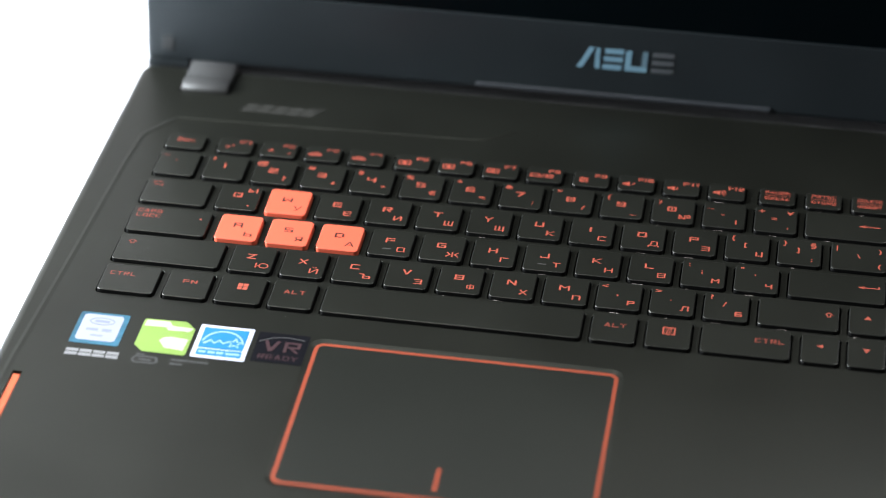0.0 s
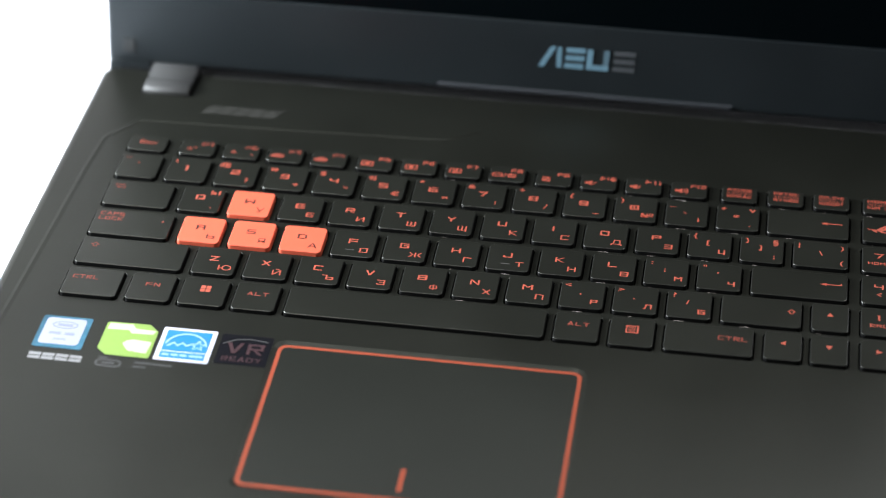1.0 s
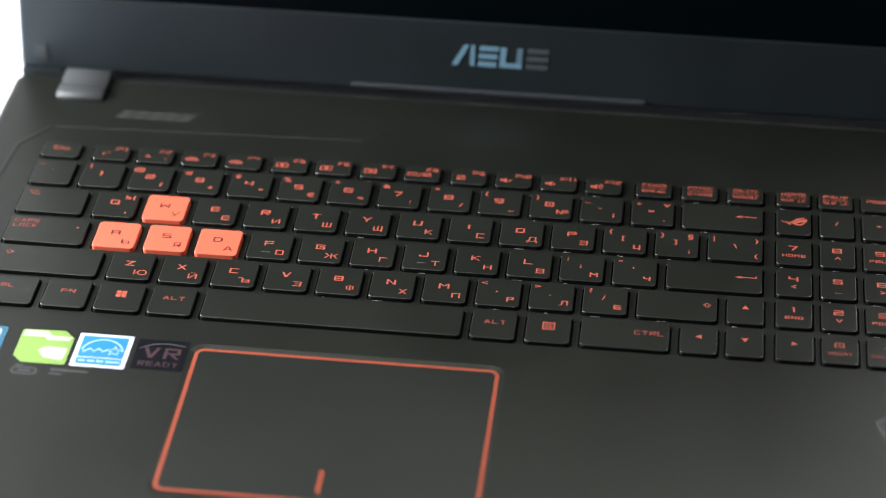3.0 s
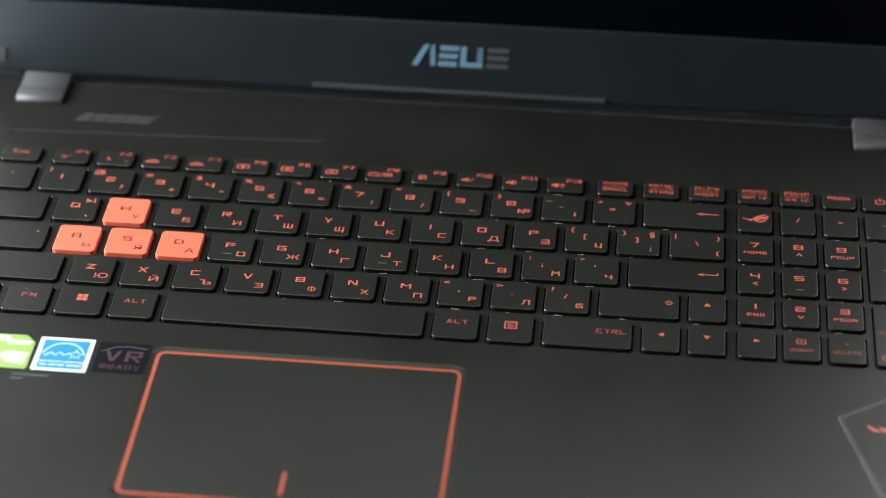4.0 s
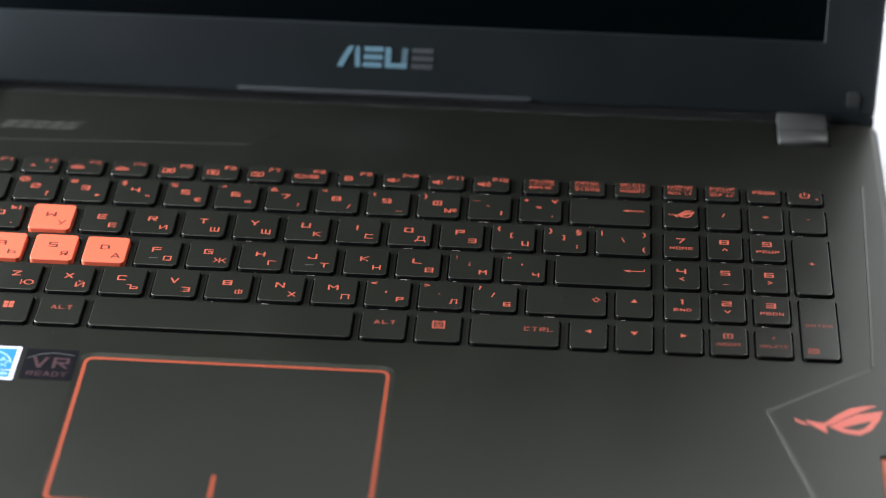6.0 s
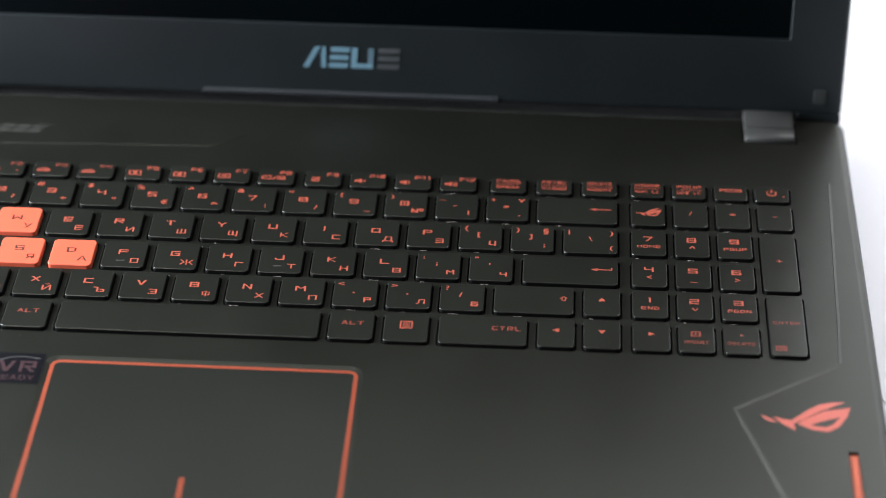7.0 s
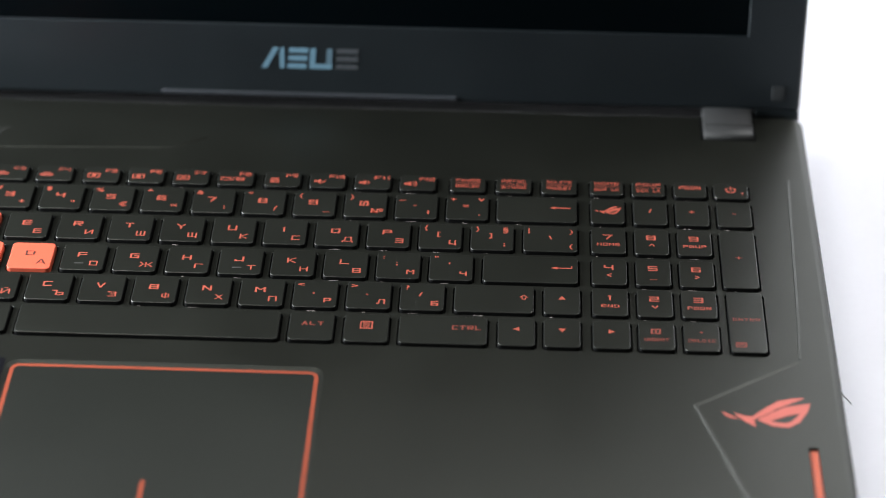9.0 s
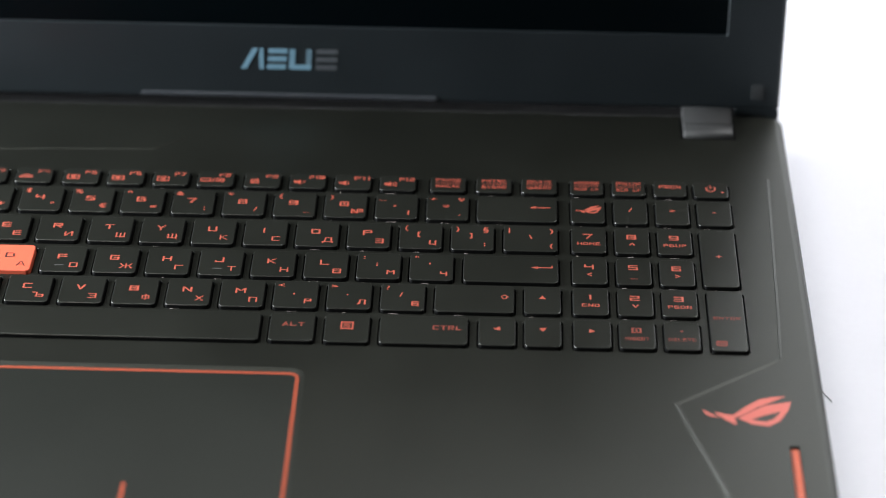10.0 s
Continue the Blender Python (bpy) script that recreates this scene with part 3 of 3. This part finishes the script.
            out += [hollow(ix, iy, 4.6, 2.9, 0.45, z), flat(outline(ix - 0.9, ix + 0.9, iy - 0.75, iy + 0.75, 0.7, 2), z)]
        elif n == 7:
            out += [hollow(ix, iy, 4.6, 2.9, 0.45, z), stroke([(ix - 0.9, iy - 0.7), (ix + 0.9, iy + 0.7)], 0.45, z - 0.03, z), stroke([(ix - 0.9, iy + 0.7), (ix + 0.9, iy - 0.7)], 0.45, z - 0.03, z)]
        elif n == 8:
            out += [hollow(ix - 0.8, iy, 3.8, 2.2, 0.45, z), stroke([(ix + 1.6, iy - 1.2), (ix + 2.6, iy + 1.2)], 0.4, z - 0.03, z), hollow(ix + 4.6, iy, 3.0, 2.2, 0.45, z), flat(bar(ix + 4.6, iy, 1.6, 0.5), z)]
        elif n == 9:
            out += [hollow(ix, iy, 3.0, 2.9, 0.5, z), stroke([(ix - 1.1, iy - 1.0), (ix + 1.3, iy + 1.3)], 0.55, z - 0.03, z)]
        else:
            out += [flat(bar(ix - 1.6, iy, 1.2, 1.3), z), flat([(ix - 1.2, iy - 0.5), (ix + 0.4, iy - 1.5), (ix + 0.4, iy + 1.5), (ix - 1.2, iy + 0.5)], z)]
            for k in range(n - 10):
                r = 1.4 + 1.0 * k
                out.append(stroke([(ix + r * math.cos(radians(a)), iy + r * math.sin(radians(a))) for a in (-45, -15, 15, 45)], 0.4, z - 0.03, z))
            if n == 10:
                out.append(stroke([(ix + 0.9, iy - 0.8), (ix + 2.2, iy + 0.8)], 0.4, z - 0.03, z))
    return merge(*[o for o in out if o[0]]) if out else None


DIM = ("alt", "ralt", "ctrl", "rctrl", "fn", "caps", "num0", "num.", "numenter", "esc", "tab", "shift", "`", "f1", "f2", "f3", "f4")
rnd = random.Random(4)
for name, (x0, x1, y0, y1) in KEY_PLAN.items():
    warm = name in ("W", "A", "S", "D")
    top = K + rnd.uniform(-0.06, 0.06) + (0.08 if warm else 0)
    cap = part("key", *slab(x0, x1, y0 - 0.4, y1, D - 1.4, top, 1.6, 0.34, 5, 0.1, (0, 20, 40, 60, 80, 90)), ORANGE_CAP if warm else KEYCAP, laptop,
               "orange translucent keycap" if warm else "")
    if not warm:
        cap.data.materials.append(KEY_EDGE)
        cap.data.materials.append(SHADED_SIDE)
        # by slope: plain top, lightened bevel for the highlight, darkened sides for shade
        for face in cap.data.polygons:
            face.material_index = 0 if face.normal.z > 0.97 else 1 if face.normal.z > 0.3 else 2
    hx0, hx1, hy0, hy1 = x0 - 0.6, x1 + 0.75, y0 - 1.05, y1 + 0.45
    rim_loops = [[(px, py, pz) for px, py in outline(hx0 - g, hx1 + g, hy0 - g, hy1 + g, r, 4)] for g, pz, r in ((0.0, D - 0.9, 1.9), (0.0, D - 0.03, 1.9), (0.08, D + 0.012, 2.0), (0.45, D + 0.012, 0.5))]
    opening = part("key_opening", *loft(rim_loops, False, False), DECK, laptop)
    # opening walls are deck too, coloured dark as the shade around the key
    opening.data.materials.append(SHADED_SIDE)
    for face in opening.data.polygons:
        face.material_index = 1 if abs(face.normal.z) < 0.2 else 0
    if name in ("F", "J"):
        part("tactile_bar", *slab((x0 + x1) / 2 - 2.6, (x0 + x1) / 2 + 0.6, y0 + 3.4, y0 + 3.9, top - 0.05, top + 0.12, 0.2, 0.08, 2), TACTILE, cap, "small raised grey bar")
    marks = legend(name, x0, x1, y0, y1, top + Z_PRINT)
    if marks:
        part("legend", *marks, DARK_PRINT if warm else DIM_LEGEND if name in DIM else LEGEND, cap, "black letters" if warm else "")

# backlight that leaks out under the front edges of some keys
BACKLIGHT = material("key_backlight", (0.48, 0.42, 0.39), 0.4, emit=0.12)
for name, (x0, x1, y0, y1) in KEY_PLAN.items():
    if x0 < -60 or y0 < 110 or rnd.random() < 0.3:
        continue
    a = x0 + (x1 - x0) * rnd.uniform(0.1, 0.4)
    b = a + rnd.uniform(0.6, min(3.6, (x1 - x0) * 0.4))
    part("backlight_gap", *plate([(a, y0 - 0.92), (b, y0 - 0.92), (b, y0 - 0.62), (a, y0 - 0.62)], D - 1.6, D - 0.2), BACKLIGHT, laptop)

# ---- hinges ----
for side in (-1, 1):
    x0, x1 = (-172.0, -153.4) if side < 0 else (153.2, 172.1)
    profile = [(233.6, D - 0.6), (233.2, D + 0.3), (233.5, D + 1.2), (234.3, D + 2.0), (235.6, D + 2.5), (238.6, D + 2.7), (240.6, D + 2.6), (241.1, D + 1.7), (242.0, D + 1.8), (246, D + 2.3), (248.8, D + 2.7), (250.6, D + 2.9), (251.8, D + 2.9), (252.6, D + 2.0), (252.8, D - 3), (240, D - 3)]
    loops = []
    for xx, ins in ((x0, 0.35), (x0 + 0.5, 0.0), (x1 - 0.5, 0.0), (x1, 0.35)):
        loops.append([(xx, y + (ins if y < 234.2 else 0), z - ins) for y, z in profile])
    part("hinge", *loft(loops), HINGE, laptop, "grey painted metal hinge cover", smooth=True)
    # no slot is cut: a black plate on the deck stands for its shadow
    part("hinge_slot_shade", *plate([(x0 - 1.1, 232.7), (x1 + 1.1, 232.7), (x1 + 1.1, 249), (x0 - 1.1, 249)], D - 0.4, D + 0.06), WELL, laptop)

# rear gap between deck and lid: an added black bar stands for its shade
part("rear_gap_shade", *slab(-186, 186, 251.7, 262, 8, 21.6, 0.8, 0.4), WELL, laptop, "black hinge bar behind the deck")

# ---- lid ----
A = radians(8.43)
YL, ZL = 253.85, 26.2


def tilt(mesh):
    """From (x, up the lid, out of the lid) to the open lid's place."""
    verts, faces = mesh
    return [(x, YL + v * math.sin(A) - n * math.cos(A), ZL + v * math.cos(A) + n * math.sin(A)) for x, v, n in verts], faces


LX, V0, V1 = 191.1, -2.2, 244.0
SX, SV0, SV1 = 169.6, 28.1, 222.0
back = loft([[(x, v, n) for x, v in outline(-LX + i, LX - i, V0 + i, V1 - i, max(1.6 - i, 0.3), 5)] for i, n in ((2.5, -8.5), (0.6, -7.2), (0.0, -5.5), (0.0, -0.9), (0.7, -0.15))], top=False)
lid = part("lid", *tilt(back), LID, laptop, "thin dark grey screen lid standing nearly upright")
o_ = outline(-LX + 0.7, LX - 0.7, V0 + 0.7, V1 - 0.7, 1.2, 5)
i_ = outline(-SX, SX, SV0, SV1, 0.8, 5)
j_ = outline(-SX + 0.45, SX - 0.45, SV0 + 0.45, SV1 - 0.45, 0.4, 5)
bez = loft([[(x, v, -0.15) for x, v in o_], [(x, v, 0.0) for x, v in outline(-LX + 1.6, LX - 1.6, V0 + 1.6, V1 - 1.6, 0.8, 5)], [(x, v, 0.0) for x, v in i_], [(x, v, -0.25) for x, v in outline(-SX + 0.25, SX - 0.25, SV0 + 0.25, SV1 - 0.25, 0.6, 5)], [(x, v, -1.3) for x, v in j_]], bottom=False, top=False)
part("bezel", *tilt(bez), LID, lid, "dark blue-grey plastic screen bezel")
part("screen", *tilt(plate([(-SX - 1, SV0 - 1), (SX + 1, SV0 - 1), (SX + 1, SV1 + 1), (-SX - 1, SV1 + 1)], -2.0, -1.2)), SCREEN, lid, "black switched-off display")
for side in (-1, 1):
    c0, c1 = sorted((side * 174.2, side * 191.0))
    part("lid_corner", *tilt(slab(c0, c1, -7.6, -2.1, -8.0, -0.05, 0.6, 0.3, 3)), LID, lid)
lipm = slab(-57.8, 57.8, -1.1, 0.5, -0.5, 1.0, 0.5, 0.4, 2)
part("opening_lip", *tilt(lipm), LIP, lid, "narrow ridge along the lower bezel edge")
for side in (-1, 1):
    part("rubber_pad", *tilt(slab(side * 182.4 - 2.3, side * 182.4 + 2.3, 2.2, 8.2, -0.2, 0.6, 0.6, 0.25)), RUBBER, lid, "small square rubber bumper")


# emblem on the bezel: slanted bars and slit blocks of bright metal
def skew(pts, k, y0):
    return [(x + (y - y0) * k, y) for x, y in pts]


LV0, LV1 = 10.6, 19.2
lean_bar = lambda x, w: [(x, LV0), (x + w, LV0), (x + w + 4.8, LV1), (x + 4.8, LV1)]
BADGE = [(lean_bar(-18.6, 2.2), MIRROR_BLUE), ([(-11.4, LV0), (-9.6, LV0), (-9.6, LV1), (-10.8, LV1), (-11.4, LV1 - 2.4)], MIRROR_BLUE)]
BADGE += [(skew(bar(-4.9, LV0 + 1.0 + 3.3 * k, 7.4, 1.9), 0.12, LV0), MIRROR_BLUE) for k in range(3)]
BADGE += [(skew(bar(4.4, LV0 + 1.0, 8.6, 1.9), 0.06, LV0), MIRROR_BLUE), (skew(bar(1.2, LV0 + 5.2, 2.2, 6.4), 0.06, LV0), MIRROR_BLUE), (skew(bar(7.6, LV0 + 5.2, 2.2, 6.4), 0.06, LV0), BADGE_MID)]
BADGE += [(skew(bar(14.6, LV0 + 1.0 + 3.3 * k, 8.4, 1.7), 0.06, LV0), BADGE_DULL) for k in range(3)]
for pts, mat in BADGE:
    part("badge_bar", *tilt(plate(pts, -0.1, 0.3)), mat, lid)

# series mark on the deck: slanted grey bars
marks = [skew(bar(-143.8 + 5.9 * k, 225.1 + dy, 5.0, 2.5), 0.5, 222) for k in range(5) for dy in (-1.5, 1.5)]
marks.append([(-117.5, 226.6), (-112.6, 228.6), (-118.5, 228.4)])
for m in marks:
    part("series_mark_bar", *plate(m, D, D + 0.05), DULL_SILVER, laptop)

# red emblem on the palm rest
part("palm_emblem", *emblem(166.0, 66.6, 29.4, D + 0.06), LOGO_RED, laptop, "salmon-red printed emblem of swept blades")

# ---- stickers on the palm rest ----
Z0 = D + 0.04


def layer(parent, name, mesh_or_pts, mat, label="", k=1):
    m = mesh_or_pts if isinstance(mesh_or_pts, tuple) else plate(mesh_or_pts, Z0, Z0 + 0.05 * (k + 1))
    return part(name, *m, mat, parent, label)


st = part("sticker", *plate(outline(-169.6, -152.2, 67.8, 85.5, 0.9, 3), D, Z0 + 0.05), ST_BLUE, laptop, "blue foil processor sticker with a white panel")
layer(st, "panel", outline(-168.0, -154.0, 69.7, 84.3, 1.4, 3), ST_LILAC)
oval = [(-161.0 + 4.3 * math.cos(radians(a)), 80.6 + 1.9 * math.sin(radians(a))) for a in range(0, 361, 20)]
layer(st, "oval", stroke(oval, 0.5, Z0, Z0 + 0.15), ST_GREY)
layer(st, "print_bar", merge(*[plate(bar(-161.0 + dx, y, w, h), Z0, Z0 + 0.15) for dx, y, w, h in ((0, 80.6, 5.2, 1.3), (-2.4, 75.8, 4.2, 1.4), (2.8, 75.8, 3.4, 1.4), (0, 72.6, 4.4, 0.9))]), ST_GREY)

st = part("sticker", *plate([(-147.0, 70.2), (-143.6, 66.9), (-129.0, 66.8), (-128.5, 68.0), (-128.5, 81.6), (-132.2, 85.3), (-146.2, 85.0), (-147.0, 84.2)], D, Z0 + 0.05), ST_GREEN, laptop, "lime green graphics card sticker with cut corners")
layer(st, "print_band", [(-146.3, 81.0), (-138.5, 81.2), (-137.5, 79.6), (-130.0, 79.8), (-129.2, 82.0), (-136.5, 82.2), (-138.0, 84.4), (-146.0, 84.2)], ST_PALE)
layer(st, "print_blob", [(-139.2, 73.6), (-136.6, 70.0), (-130.0, 69.2), (-129.4, 75.6), (-135.8, 76.2), (-138.0, 75.4)], ST_PALE)

st = part("sticker", *plate(outline(-127.0, -108.2, 66.8, 85.0, 0.5, 2), D, Z0 + 0.05), ST_WHITE, laptop, "white and cyan square energy sticker")
layer(st, "panel", outline(-125.4, -109.8, 72.2, 83.6, 0.2, 2), ST_CYAN)
layer(st, "panel", outline(-125.4, -109.8, 68.2, 71.7, 0.2, 2), ST_CYAN)
arc = [(-117.6 + 7.2 * math.cos(radians(a)), 74.6 + 7.4 * math.sin(radians(a))) for a in range(10, 171, 16)]
layer(st, "arc", stroke(arc, 0.7, Z0, Z0 + 0.15), ST_PALE_BLUE)
star = [(-113.4 + (2.7 if i % 2 == 0 else 1.1) * math.cos(radians(90 + 36 * i)), 76.0 + (2.7 if i % 2 == 0 else 1.1) * math.sin(radians(90 + 36 * i))) for i in range(10)]
layer(st, "star", stroke(star + star[:1], 0.55, Z0, Z0 + 0.15), ST_PALE_BLUE)
layer(st, "swash", stroke([(-124.0, 74.6), (-121.8, 76.8), (-120.4, 75.2), (-118.8, 77.0), (-117.4, 75.4), (-115.6, 76.6)], 0.8, Z0, Z0 + 0.15), ST_PALE_BLUE)
layer(st, "print_bar", merge(*[plate(bar(x, 70.0, 2.4, 1.0), Z0, Z0 + 0.15) for x in (-123.4, -120.2, -117.2, -114.0, -111.6)]), ST_PALE_BLUE)

st = part("sticker", *plate(outline(-106.4, -88.6, 67.9, 84.3, 0.5, 2), D, Z0 + 0.05), ST_DARK, laptop, "near-black sticker with dull rose words")
layer(st, "writing", word("VR", -97.2, 76.9, 5.8, Z0 + 0.12, width=13.0), ST_DULL)
layer(st, "writing", word("READY", -97.4, 70.9, 2.5, Z0 + 0.12, width=13.8), ST_DULL)
layer(st, "sweep", stroke([(-105.4, 79.0), (-101.0, 81.6), (-96.0, 82.4), (-90.0, 81.4)], 0.5, Z0, Z0 + 0.12), FAINT_PRINT)

# printed marks below the stickers
marks = [bar(-167.0 + 4.75 * k, 62.9 + dy, 4.2, 1.5) for k in range(4) for dy in (-1.0, 1.0)]
for m in marks:
    part("port_mark_bar", *plate(m, D, D + 0.05), PALE_PRINT, laptop)
part("audio_mark", *merge(*[plate(q, D, D + 0.05) for q in (bar(-129.5, 64.0, 6.0, 1.0), bar(-123.0, 63.9, 6.5, 1.0), bar(-130.4, 61.8, 4.2, 0.9), bar(-143.6, 65.2, 3.0, 0.8))]), FAINT_PRINT, laptop)
ring_o = outline(-145.9, -136.8, 60.4, 64.4, 1.9, 5)
part("audio_mark", *ring(ring_o, outline(-145.2, -137.5, 61.1, 63.7, 1.2, 5), D, D + 0.05), FAINT_PRINT, laptop)
part("audio_mark", *plate(bar(-141.3, 62.4, 4.2, 1.0), D, D + 0.05), FAINT_PRINT, laptop)

# ---- a dark thread on the table beside the laptop ----
tagged(part("thread", *stroke([(196.4, 107.6), (197.1, 105.6), (198.1, 104.0), (199.0, 102.2), (199.1, 101.3)], 0.22, 0.0, 0.25), FLUFF), "short dark thread lying on the white table", "thread")

# ---- a few specks of dust on the deck and between the keys ----
drnd = random.Random(11)
specks = []
for k in range(9):
    x, y, r = drnd.uniform(-150, 170), drnd.uniform(92, 240), drnd.uniform(0.04, 0.09)
    zz = D + 0.02
    for x0, x1, y0, y1 in KEY_PLAN.values():
        if x0 - 1 < x < x1 + 1 and y0 - 1 < y < y1 + 1:
            zz = None
    if zz:
        specks.append(slab(x - r, x + r * drnd.uniform(1, 2), y - r, y + r, zz - 0.03, zz + 0.08, r * 0.5, 0.03, 1))
tagged(part("dust", *merge(*specks), DUST), "fine pale dust specks lying on the laptop deck", "dust", kind="stuff")
